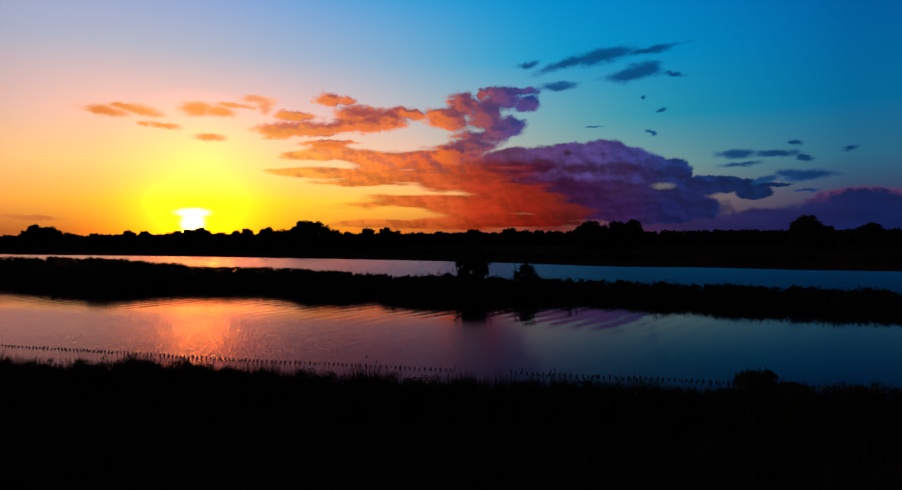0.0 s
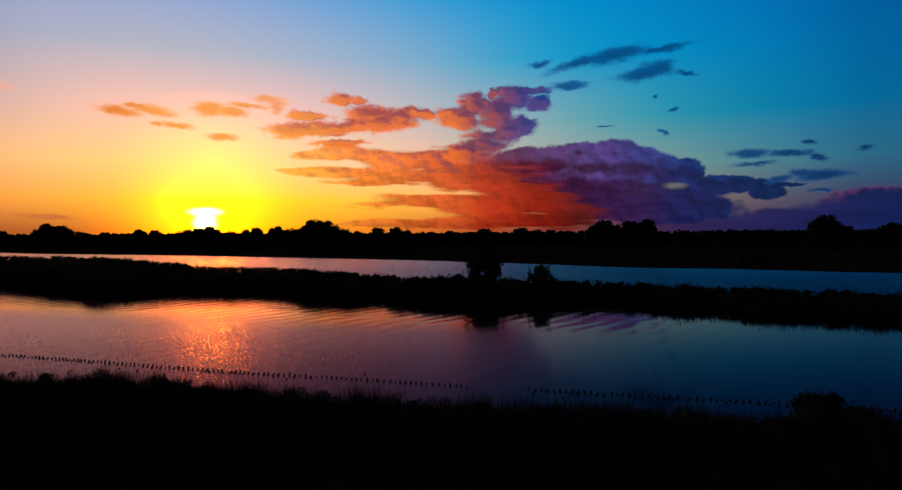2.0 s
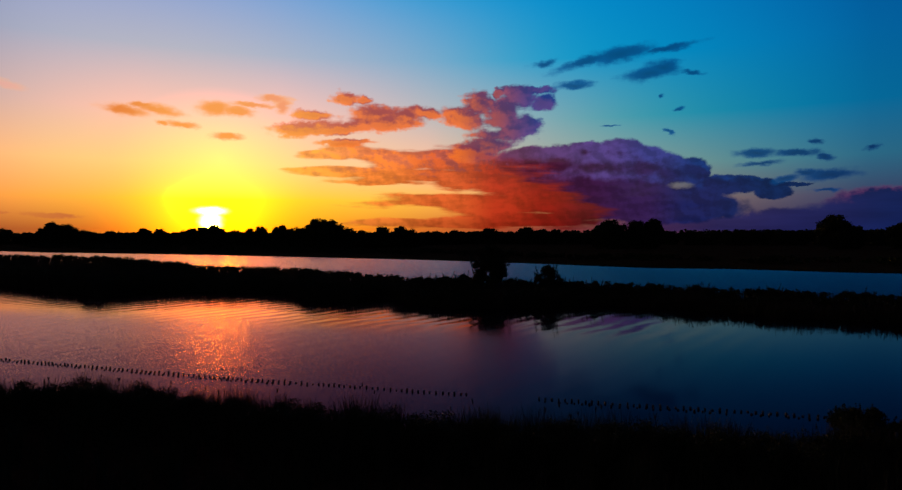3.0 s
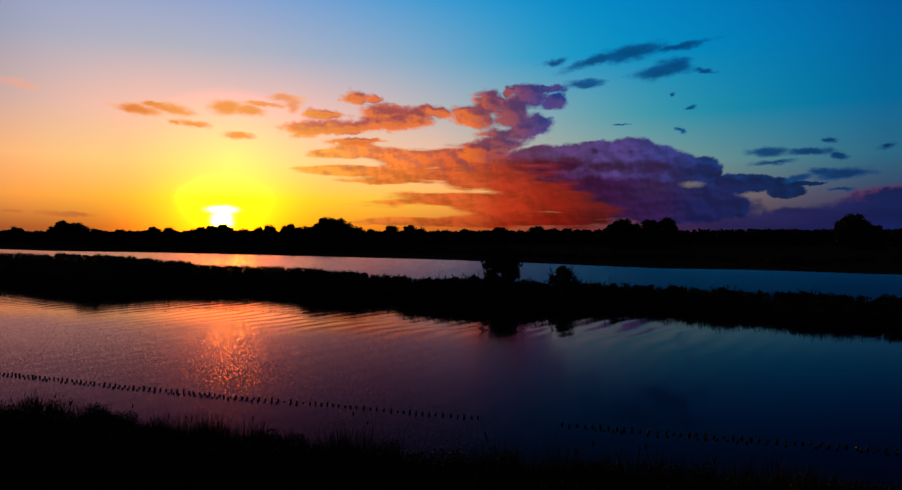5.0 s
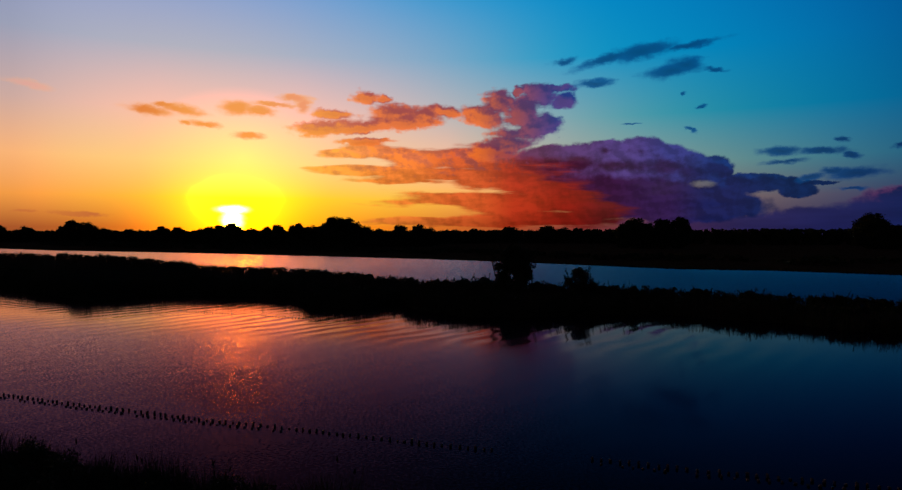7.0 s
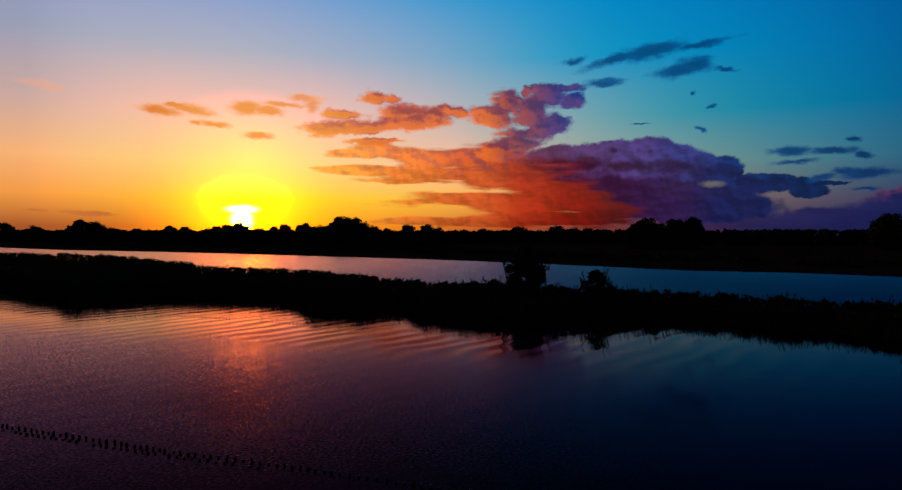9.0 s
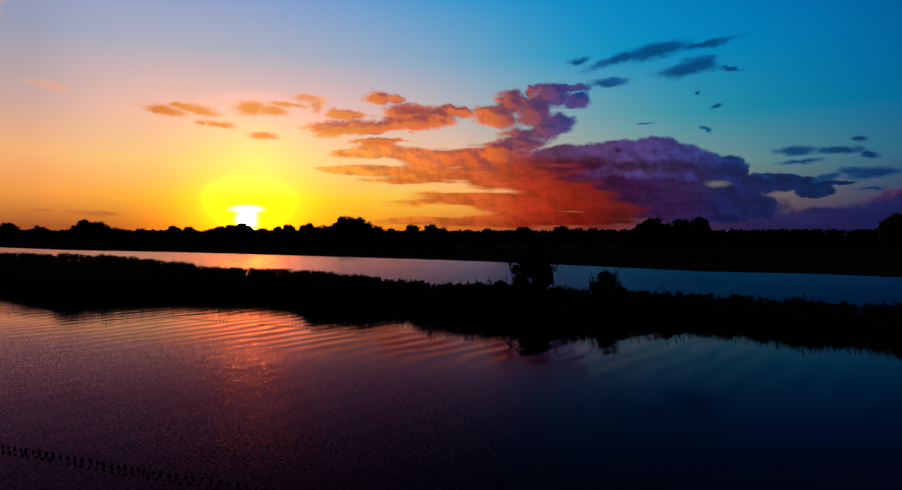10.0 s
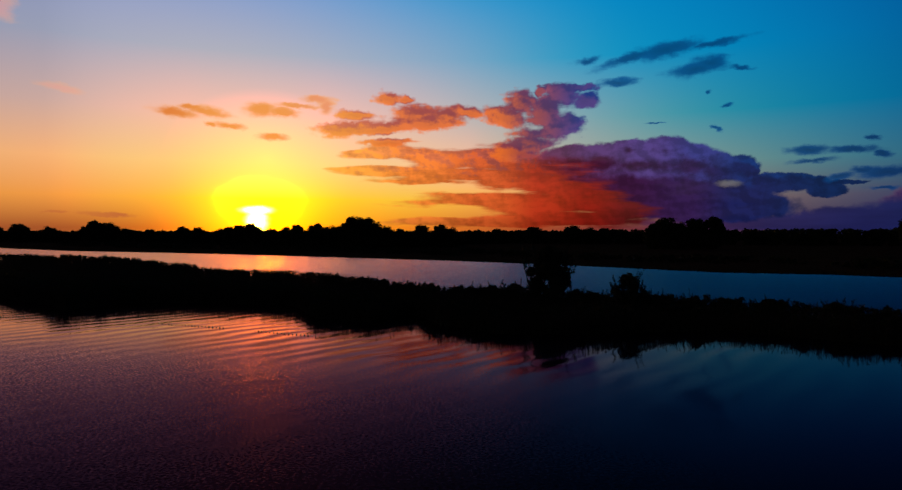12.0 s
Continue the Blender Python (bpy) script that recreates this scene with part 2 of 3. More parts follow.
    col = n.mix(1.0, col, n.mix(disc, (0, 0, 0, 1), (60.0, 34.0, 2.2, 1)), "ADD")

    # layered streaks, lit from below
    d = reach(n.vec("ADD", place, fray), STREAKS)
    banding = n.span(flat, 0.3, 0.7, -0.34, 0.34)
    alpha = n.span(n.math("ADD", d, banding), 1.22, 0.74, 0.0, 0.97, smooth=True)
    c = n.mix(n.span(n.math("ADD", el, n.math("MULTIPLY", relief, 8.0)), 5.6, 7.6, smooth=True), tint(STREAK_TINT), tint(STREAK_TOP))
    c = n.mix(n.span(el, 1.9, 0.9, smooth=True), c, toned(c, 0.72))
    c = toned(c, n.span(n.math("ADD", flat, relief), 0.3, 0.7, 1.25, 0.75))
    col = n.mix(alpha, col, c)

    # the veil over the horizon
    d = reach(n.vec("ADD", place, fine), VEIL)
    alpha = n.span(n.math("ADD", d, n.span(puffy, 0.3, 0.7, -0.12, 0.12)), 1.06, 0.72, 0.0, 0.94, smooth=True)
    c = toned(tint(VEIL_TINT), n.span(flat, 0.3, 0.7, 0.85, 1.15))
    c = n.mix(n.math("MULTIPLY", n.span(n.math("ADD", d, puffy), 1.1, 1.5, smooth=True), n.span(el, 2.2, 3.0, 0.0, 0.6)), c, rgb(120, 60, 100))
    col = n.mix(alpha, col, c)

    # the heavy bank with its heaped top and ragged foot
    where = n.vec("ADD", place, n.vec("MULTIPLY", billows, (0.62, 0.62, 0)))
    d = reach(where, BANK, 0.16)
    d_sunward = reach(n.vec("ADD", where, (-0.45, -0.55, 0)), BANK)
    hole = n.span(n.vec("LENGTH", n.vec("MULTIPLY", n.vec("SUBTRACT", n.vec("ADD", place, fine), (20.3, 4.1, 0)), (0.7, 2.4, 0))), 0.95, 0.2, 0.0, 0.55, smooth=True)
    foot = n.math("SUBTRACT", el, n.span(az, 6.0, 20.0, 5.0, -0.8, smooth=True))
    foot = n.span(n.math("ADD", foot, n.span(flat, 0.3, 0.7, -1.1, 1.1)), -0.5, 1.1, smooth=True)
    alpha = n.math("MULTIPLY", n.math("MULTIPLY", n.span(n.math("ADD", d, n.span(puffy, 0.3, 0.7, -0.06, 0.06)), 1.12, 0.88, 0.0, 0.98, smooth=True), foot), n.math("SUBTRACT", 1.0, hole))
    up = n.math("ADD", n.math("MULTIPLY", n.math("SUBTRACT", d, d_sunward), 1.5), n.math("MULTIPLY", n.math("SUBTRACT", el, 5.9), 0.34))
    up = n.math("ADD", up, n.math("MULTIPLY", n.math("SUBTRACT", puffy, 0.5), 1.2))
    c = n.mix(n.span(up, -0.55, 0.65, smooth=True), tint(BANK_LOW), tint(BANK_TOP))
    c = toned(c, n.span(relief, -0.12, 0.12, 0.66, 1.0))
    col = n.mix(alpha, col, c)

    # broken heaps over it
    where = n.vec("ADD", n.vec("ADD", place, n.vec("MULTIPLY", billows, (0.8, 0.7, 0))), n.vec("MULTIPLY", fine, (0.7, 0.7, 0)))
    d = reach(where, FLUFFS, 0.3)
    d_sunward = reach(n.vec("ADD", where, (-0.35, -0.45, 0)), FLUFFS, 0.3)
    alpha = n.span(n.math("ADD", d, n.span(n.math("ADD", puffy, flat), 0.7, 1.3, -0.34, 0.34)), 1.34, 0.72, 0.0, 0.95, smooth=True)
    up = n.math("ADD", n.math("SUBTRACT", d, d_sunward), n.math("MULTIPLY", relief, 2.2))
    c = n.mix(n.span(up, -0.6, 0.5, smooth=True), tint(FLUFF_LIT), tint(FLUFF_SHADE))
    c = toned(c, n.span(d, 0.2, 1.1, 0.92, 1.14))
    col = n.mix(alpha, col, c)

    # small torn clouds: glowing near the sun, blue away from it
    where = n.vec("ADD", place, n.vec("ADD", n.vec("MULTIPLY", fray, (0.45, 0.5, 0)), fine))
    d = reach(where, WISPS)
    alpha = n.span(n.math("ADD", d, n.span(n.math("ADD", flat, puffy), 0.7, 1.3, -0.3, 0.3)), 1.5, 0.5, 0.0, 0.92, smooth=True)
    alpha = n.math("MULTIPLY", alpha, n.math("SUBTRACT", 1.0, n.math("MULTIPLY", n.span(az, -29.0, -32.0), 0.5)))
    c = n.mix(n.span(d, 0.4, 1.2), tint(WISP_TINT), rgb(250, 176, 120))
    c = n.mix(n.span(el, 4.0, 2.5), c, rgb(188, 96, 56))
    col = n.mix(alpha, col, c)
    d = reach(where, BLUES)
    alpha = n.span(n.math("ADD", d, n.span(n.math("ADD", flat, puffy), 0.7, 1.3, -0.35, 0.35)), 1.5, 0.45, 0.0, 0.92, smooth=True)
    c = toned(tint(BLUE_TINT), n.span(d, 0.1, 1.1, 0.78, 1.2))
    col = n.mix(alpha, col, c)

    clear = n.add("ShaderNodeTexSky", sky_type="NISHITA", sun_disc=False)
    clear.sun_elevation, clear.sun_rotation = radians(SUN_EL), radians(SUN_AZ)
    faint = n.add("ShaderNodeBackground", clear.outputs[0], 0.0008)
    glow = n.add("ShaderNodeBackground", col, 1.0)
    both = n.add("ShaderNodeAddShader", faint.outputs[0], glow.outputs[0])
    n.add("ShaderNodeOutputWorld", both.outputs[0])


build_sky()
sun = new("sun", bpy.data.lights.new("sun", "SUN"))
sun.data.energy, sun.data.angle, sun.data.color = 0.5, radians(0.6), (1.0, 0.58, 0.2)
sa, se = radians(SUN_AZ), radians(SUN_EL)
sun.matrix_world = look((math.sin(sa) * 900, math.cos(sa) * 900, math.tan(se) * 900), (0, 0, 0))


# ---- materials ----
def material(name):
    m = bpy.data.materials.new(name)
    m.use_nodes = True
    n = Nodes(m.node_tree)
    return m, n


def finish(n, shader, bump=None):
    n.add("ShaderNodeOutputMaterial", shader.outputs[0])


def principled(n, colour, rough, normal=None, spec=0.5, ior=1.5):
    b = n.add("ShaderNodeBsdfPrincipled")
    for key, v in (("Base Color", colour), ("Roughness", rough), ("Normal", normal), ("Specular IOR Level", spec), ("IOR", ior)):
        n.put(b.inputs[key], v)
    return b


def bumped(n, height, distance, strength=1.0):
    b = n.add("ShaderNodeBump")
    n.put(b.inputs["Strength"], strength)
    n.put(b.inputs["Distance"], distance)
    n.put(b.inputs["Height"], height)
    return b.outputs[0]


def leaf_material(name, dark, light, rough=0.7):
    """Leaves or blades whose colour differs from one to the next, with a faint streak along them."""
    m, n = material(name)
    geo = n.add("ShaderNodeNewGeometry")
    at = n.add("ShaderNodeTexCoord").outputs["Object"]
    big = n.noise(at, 0.35, 3.0)
    c = n.mix(geo.outputs["Random Per Island"], dark, light)
    c = n.mix(n.span(big, 0.3, 0.7), c, n.mix(0.5, c, dark))
    b = principled(n, c, rough, bumped(n, n.noise(at, 30.0, 3.0), 0.004), 0.06)
    finish(n, b)
    return m


def water_material():
    """Lake water: ruffled by wind in the middle and beyond the island, smooth with low wave trains in the lee of the banks."""
    m, n = material("lake_water")
    at = n.add("ShaderNodeTexCoord").outputs["Object"]
    sep = n.add("ShaderNodeSeparateXYZ", at)
    x, y = sep.outputs[0], sep.outputs[1]

    def slopes(scale, detail):
        t = n.add("ShaderNodeTexNoise", n.vec("MULTIPLY", at, (0.8, 1.0, 1.0)), noise_dimensions="2D")
        t.inputs["Scale"].default_value, t.inputs["Detail"].default_value = scale, detail
        return n.vec("SUBTRACT", t.outputs["Color"], (0.5, 0.5, 0.5))

    def scaled(v, f):
        k = n.add("ShaderNodeVectorMath", v, operation="SCALE")
        n.put(k.inputs["Scale"], f)
        return k.outputs[0]

    patches = n.noise(at, 0.05, 3.0, 0.55)
    streaks = n.noise(n.vec("MULTIPLY", at, (0.25, 1.0, 1.0)), 0.12, 4.0, 0.6)
    # distance beyond the line of stakes, and beyond the island
    shift = n.math("MULTIPLY", n.math("SUBTRACT", patches, 0.5), 16.0)
    out = n.math("ADD", n.math("ADD", y, n.math("MULTIPLY", x, 0.30)), -47.9)
    across = n.math("ADD", y, n.math("MULTIPLY", x, 0.62))
    open_water = n.span(across, 118.0, 135.0, smooth=True)
    beyond = n.span(n.math("ADD", out, n.math("MULTIPLY", shift, 0.3)), -1.0, 6.0, 0.85, 1.0, smooth=True)
    lee = n.span(n.math("ADD", out, shift), 34.0, 20.0, smooth=True)
    sheltered = n.span(x, 14.0, -4.0, 0.05, 1.0, smooth=True)
    ruffle = n.math("MULTIPLY", n.math("MULTIPLY", beyond, lee), sheltered)
    calm = n.math("MULTIPLY", n.span(streaks, 0.35, 0.65, 0.008, 0.035), sheltered)
    k = n.math("ADD", calm, n.math("MULTIPLY", ruffle, n.span(patches, 0.35, 0.6, 0.12, 0.19)))
    k = n.math("MAXIMUM", k, n.math("MULTIPLY", open_water, 0.22))
    s = n.vec("ADD", scaled(slopes(7.5, 2.0), k), scaled(slopes(1.4, 1.0), n.math("MULTIPLY", k, 0.12)))
    # low waves that run in under the island
    turn = radians(37)
    along = n.math("SUBTRACT", n.math("MULTIPLY", x, math.cos(turn)), n.math("MULTIPLY", y, math.sin(turn)))
    bend = n.math("MULTIPLY", n.noise(at, 0.12, 2.0), 9.0)
    rise = n.math("SINE", n.math("ADD", n.math("MULTIPLY", along, 2 * math.pi / 2.6), bend))
    train = n.math("MULTIPLY", n.span(lee, 1.0, 0.0, 0.004, 0.022), n.span(n.noise(at, 0.06, 2.0), 0.3, 0.6, 0.15, 1.0))
    train = n.math("MULTIPLY", train, n.span(x, 32.0, 20.0, 0.2, 1.0))
    rise = n.math("MULTIPLY", rise, train)
    s = n.vec("ADD", s, n.add("ShaderNodeCombineXYZ", n.math("MULTIPLY", rise, math.cos(turn)), n.math("MULTIPLY", rise, -math.sin(turn)), 0.0).outputs[0])
    # over choppy water seen low the slopes that face the shore show most
    s = n.vec("ADD", s, scaled((0.0, -1.0, 0.0), n.math("MULTIPLY", open_water, n.span(x, -70.0, 50.0, 0.045, 0.125))))
    up = n.vec("ADD", n.vec("MULTIPLY", s, (1, 1, 0)), (0, 0, 1))
    # ripples too small to tell apart
    rough = n.math("MAXIMUM", n.math("MAXIMUM", n.math("MULTIPLY", sheltered, 0.07), n.span(ruffle, 0.0, 1.0, 0.06, 0.25)), n.math("MULTIPLY", open_water, 0.16))
    normal = n.vec("NORMALIZE", up)
    body = n.add("ShaderNodeBsdfDiffuse", (0.003, 0.004, 0.007, 1), 0.0, normal)
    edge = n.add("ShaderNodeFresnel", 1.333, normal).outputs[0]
    # dusk light put into the reflection's colour: magenta seen steeply, rosy seen low
    tinted_mirror = n.add("ShaderNodeBsdfGlossy", n.mix(n.span(edge, 0.22, 0.46), (1.0, 0.46, 0.84, 1), (1.0, 0.72, 0.74, 1)))
    n.put(tinted_mirror.inputs["Roughness"], rough)
    n.put(tinted_mirror.inputs["Normal"], normal)
    share = n.math("MINIMUM", n.math("MULTIPLY", n.math("POWER", edge, 2.7), 3.25), 0.6)
    b = n.add("ShaderNodeMixShader", share, body.outputs[0], tinted_mirror.outputs[0])
    finish(n, b)
    return m


def ground_material():
    m, n = material("meadow_soil")
    at = n.add("ShaderNodeTexCoord").outputs["Object"]
    c = n.mix(n.span(n.noise(at, 0.08, 4.0), 0.35, 0.65), (0.030, 0.036, 0.014, 1), (0.055, 0.050, 0.024, 1))
    c = n.mix(n.span(n.noise(at, 3.0, 5.0), 0.3, 0.7), c, (0.022, 0.018, 0.012, 1))
    b = principled(n, c, 0.95, bumped(n, n.noise(at, 6.0, 5.0), 0.08), 0.0)
    finish(n, b)
    return m


def wood_material():
    m, n = material("weathered_oak")
    at = n.add("ShaderNodeTexCoord").outputs["Object"]
    rnd = n.add("ShaderNodeObjectInfo").outputs["Random"]
    grain = n.noise(n.vec("MULTIPLY", at, (40, 40, 3)), 1.0, 5.0, 0.6)
    c = n.mix(grain, (0.05, 0.04, 0.032, 1), (0.16, 0.135, 0.11, 1))
    c = n.mix(n.math("MULTIPLY", rnd, 0.6), c, (0.045, 0.04, 0.034, 1))
    wet = n.span(n.add("ShaderNodeSeparateXYZ", at).outputs[2], 0.10, 0.02)
    c = n.mix(wet, c, (0.018, 0.018, 0.013, 1))
    b = principled(n, c, n.span(wet, 0, 1, 0.85, 0.35), bumped(n, grain, 0.01), 0.4)
    finish(n, b)
    return m


def bark_material():
    m, n = material("bark")
    at = n.add("ShaderNodeTexCoord").outputs["Object"]
    g = n.noise(n.vec("MULTIPLY", at, (6, 6, 1.2)), 1.0, 6.0, 0.65)
    c = n.mix(g, (0.035, 0.028, 0.02, 1), (0.11, 0.09, 0.07, 1))
    finish(n, principled(n, c, 0.9, bumped(n, g, 0.06), 0.2))
    return m


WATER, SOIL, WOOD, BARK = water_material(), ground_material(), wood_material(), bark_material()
REED = leaf_material("reed_blades", (0.030, 0.036, 0.014, 1), (0.065, 0.058, 0.028, 1))
PLUME = leaf_material("reed_plumes", (0.045, 0.036, 0.026, 1), (0.08, 0.065, 0.05, 1), 0.9)
LEAF = leaf_material("tree_leaves", (0.026, 0.040, 0.014, 1), (0.05, 0.062, 0.022, 1))
WILLOW = leaf_material("willow_leaves", (0.030, 0.042, 0.018, 1), (0.055, 0.068, 0.03, 1))

# ---- land and water ----
FRONT = np.array([(-640, 190), (-200, 100), (-60, 56), (-40, 49), (-28.6, 45), (-18, 43.2), (-9.3, 40), (-1.5, 37.4), (6.4, 35.5), (15.5, 34.6), (24.5, 33.2), (40, 30.5), (200, 0), (640, -90)])
ISLE_FRONT = np.array([(-300, 262), (-260, 215), (-140, 166), (-95, 143), (-82, 132), (-70, 123), (-59, 115), (-54, 110.5), (-50, 120), (-38, 119.5), (-26, 117), (-20, 104.5), (-13, 101.5), (-9, 109),
                       (-5, 99.5), (1, 94), (8, 93.5), (16, 96), (24, 97), (31, 92), (36, 88.5), (40, 83), (45, 81), (58, 75), (100, 60), (160, 46), (175, 46)])
ISLE_BACK = np.array([(-300, 262), (-260, 268), (-120, 210), (-97, 197), (-57, 163), (-30, 147), (-9, 127), (5, 121), (20, 116), (37, 108), (58, 93), (100, 75), (160, 58), (175, 46)])
FAR = np.array([(-640, 690), (-300, 432), (-235, 386), (-166, 356), (-118, 332), (-52, 290), (-9, 262), (23, 235), (47, 210), (60, 197), (82, 190), (104, 172), (124, 163), (300, 110), (640, 20)])


def line_y(line, x):
    return np.interp(x, line[:, 0], line[:, 1])


def wobble(x, y, size, seed):
    """Smooth unevenness, -1..1."""
    return noise.noise(Vector((x / size, y / size, seed * 7.3)))


def land_depth(x, y):
    """Metres from the nearest shore: positive on land, negative on water."""
    e = 0.7 * wobble(x, y, 5.0, 1)
    fore = line_y(FRONT, x) - y
    isle = min(y - line_y(ISLE_FRONT, x), line_y(ISLE_BACK, x) - y)
    far = y - line_y(FAR, x)
    return max(fore * 0.95, isle * 0.85, far * 0.8, abs(x) - 630) + e


def link_mesh(name, verts, faces, mat, parent=None, label=""):
    me = bpy.data.meshes.new(name)
    me.from_pydata(verts, [], faces)
    me.materials.append(mat)
    ob = new(name, me)
    if parent:
        ob.parent = parent
    if label:
        ob["label"] = label
    return ob


def build_ground():
    xs = np.concatenate([[-4700, -3000, -1800, -1100, -800], np.arange(-640, -180, 20), np.arange(-180, 140, 2.0), np.arange(140, 640, 20), [660, 800, 1100, 1800, 3000, 4700]])
    ys = np.concatenate([[-4000, -2000, -900, -400, -150, -60], np.arange(-20, 20, 8), np.arange(20, 240, 2.0), np.arange(240, 480, 8), np.arange(480, 740, 26), [800, 1000, 1400, 2200, 3200, 4800]])
    verts = []
    for y in ys:
        for x in xs:
            d = land_depth(x, y)
            s = min(max((d + 1.6) / 2.2, 0), 1)
            z = -1.3 + 1.6 * s * s * (3 - 2 * s)
            if d > 0.6:
                z += 0.10 * wobble(x, y, 9.0, 2) + min(d, 40) * 0.006
            verts.append((x, y, z))
    k = len(xs)
    faces = [(j * k + i, j * k + i + 1, (j + 1) * k + i + 1, (j + 1) * k + i) for j in range(len(ys) - 1) for i in range(k - 1)]
    ob = link_mesh("ground", verts, faces, SOIL)
    ob.data.shade_smooth()
    tagged(ob, "dark marshy meadow ground round the lake", "ground", kind="structure")


def build_water():
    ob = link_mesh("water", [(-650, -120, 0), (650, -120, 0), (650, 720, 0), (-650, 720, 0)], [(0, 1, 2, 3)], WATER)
    tagged(ob, "rippled lake water mirroring the sunset sky", "water", kind="structure")


build_ground()
build_water()


# ---- reeds ----
def blades(rng, px, py, pz, h, width, lean=0.25):
    """Blades that narrow to a tip and bend over: vertices and faces."""
    k = len(px)
    a = rng.uniform(0, 2 * np.pi, k)
    b = rng.uniform(0, 2 * np.pi, k)
    tilt = h * rng.uniform(0.05, lean, k)
    wx, wy = np.cos(a) * width / 2, np.sin(a) * width / 2
    tx, ty = np.cos(b) * tilt, np.sin(b) * tilt
    v = np.empty((k, 5, 3))
    v[:, 0] = np.stack([px - wx, py - wy, pz], 1)
    v[:, 1] = np.stack([px + wx, py + wy, pz], 1)
    v[:, 2] = np.stack([px + tx * 0.35 + wx * 0.8, py + ty * 0.35 + wy * 0.8, pz + h * 0.6], 1)
    v[:, 3] = np.stack([px + tx * 0.35 - wx * 0.8, py + ty * 0.35 - wy * 0.8, pz + h * 0.6], 1)
    v[:, 4] = np.stack([px + tx, py + ty, pz + h * 0.98], 1)
    base = np.arange(k) * 5
    faces = np.stack([base, base + 1, base + 2, base + 3], 1).tolist() + np.stack([base + 3, base + 2, base + 4], 1).tolist()
    return v.reshape(-1, 3), faces, v[:, 4]


def plumes(rng, tips, length, width):
    """Drooping seed heads at the tips: two crossed lozenges each."""
    k = len(tips)
    verts, faces = [], []
    for turn in (0, 1):
        a = rng.uniform(0, np.pi, k) + turn * np.pi / 2
        side = np.stack([np.cos(a), np.sin(a), np.zeros(k)], 1) * width[:, None] / 2
        droop = np.stack([np.cos(a * 3), np.sin(a * 3), np.zeros(k)], 1) * length[:, None] * 0.25
        up = np.stack([np.zeros(k), np.zeros(k), length], 1)
        v = np.stack([tips - up * 0.45, tips + side, tips + up * 0.55 + droop, tips - side], 1)
        base = turn * k * 4 + np.arange(k) * 4
        verts.append(v.reshape(-1, 3))
        faces += np.stack([base, base + 1, base + 2, base + 3], 1).tolist()
    return np.concatenate(verts), faces


def reed_bed(name, label, seed, x0, x1, front, back, count, tall, width, edge=0.35, plume=0.25, clump=3.0, tuft=0, shore=1.0):
    """A bed of reeds between two lines; edge: the share that crowds along the front line; shore: how tall they are there."""
    rng = np.random.default_rng(seed)
    x = rng.uniform(x0, x1, count)
    yf, yb = front(x), back(x)
    s = rng.uniform(0, 1, count)
    near = rng.uniform(0, 1, count) < edge
    s = np.where(near, np.abs(rng.normal(0, 1.0, count)) * 1.6 / np.maximum(np.abs(yb - yf), 1), s)
    keep = s < 1
    x, y = x[keep], (yf + (yb - yf) * s)[keep]
    crest = shore + (1 - shore) * np.minimum(np.abs(y - front(x)) / 7.0, 1)
    if tuft:
        # gather the blades into tufts that are tallest in the middle
        lead = np.arange(len(x)) // tuft * tuft
        dx, dy = rng.normal(0, 0.17, len(x)), rng.normal(0, 0.17, len(x))
        x, y = x[lead] + dx, y[lead] + dy
        crest = (1.04 - 1.6 * np.minimum(dx * dx + dy * dy, 0.2)) * rng.uniform(0.82, 1.1, len(x))[lead]
    lump = np.array([wobble(a, b, clump, seed) + 0.6 * wobble(a, b, clump * 0.35, seed + 3) for a, b in zip(x, y)])
    h = tall(x) * crest * (1 + (0.33 if tuft else 0.24) * lump) * (1.06 - 0.4 * rng.uniform(0, 1, len(x)) ** 1.6)
    ground = np.full(len(x), -0.15)
    wide = width * rng.uniform(0.7, 1.3, len(x))
    v, f, tips = blades(rng, x, y, ground, h, wide)
    ob = tagged(new(name, None), label, "reeds", kind="stuff")
    link_mesh("blades", v.tolist(), f, REED, ob)
    if plume:
        some = rng.uniform(0, 1, len(tips)) < plume
        k = int(some.sum())
        v, f = plumes(rng, tips[some], rng.uniform(0.22, 0.4, k) * (width / 0.03) ** 0.4, rng.uniform(0.05, 0.10, k) * (width / 0.03) ** 0.4)
        link_mesh("plumes", v.tolist(), f, PLUME, ob)
    return ob


def const(v):
    return lambda x: np.full(np.shape(x), float(v))


def on(line, shift=0.0):
    return lambda x: line_y(line, x) + shift


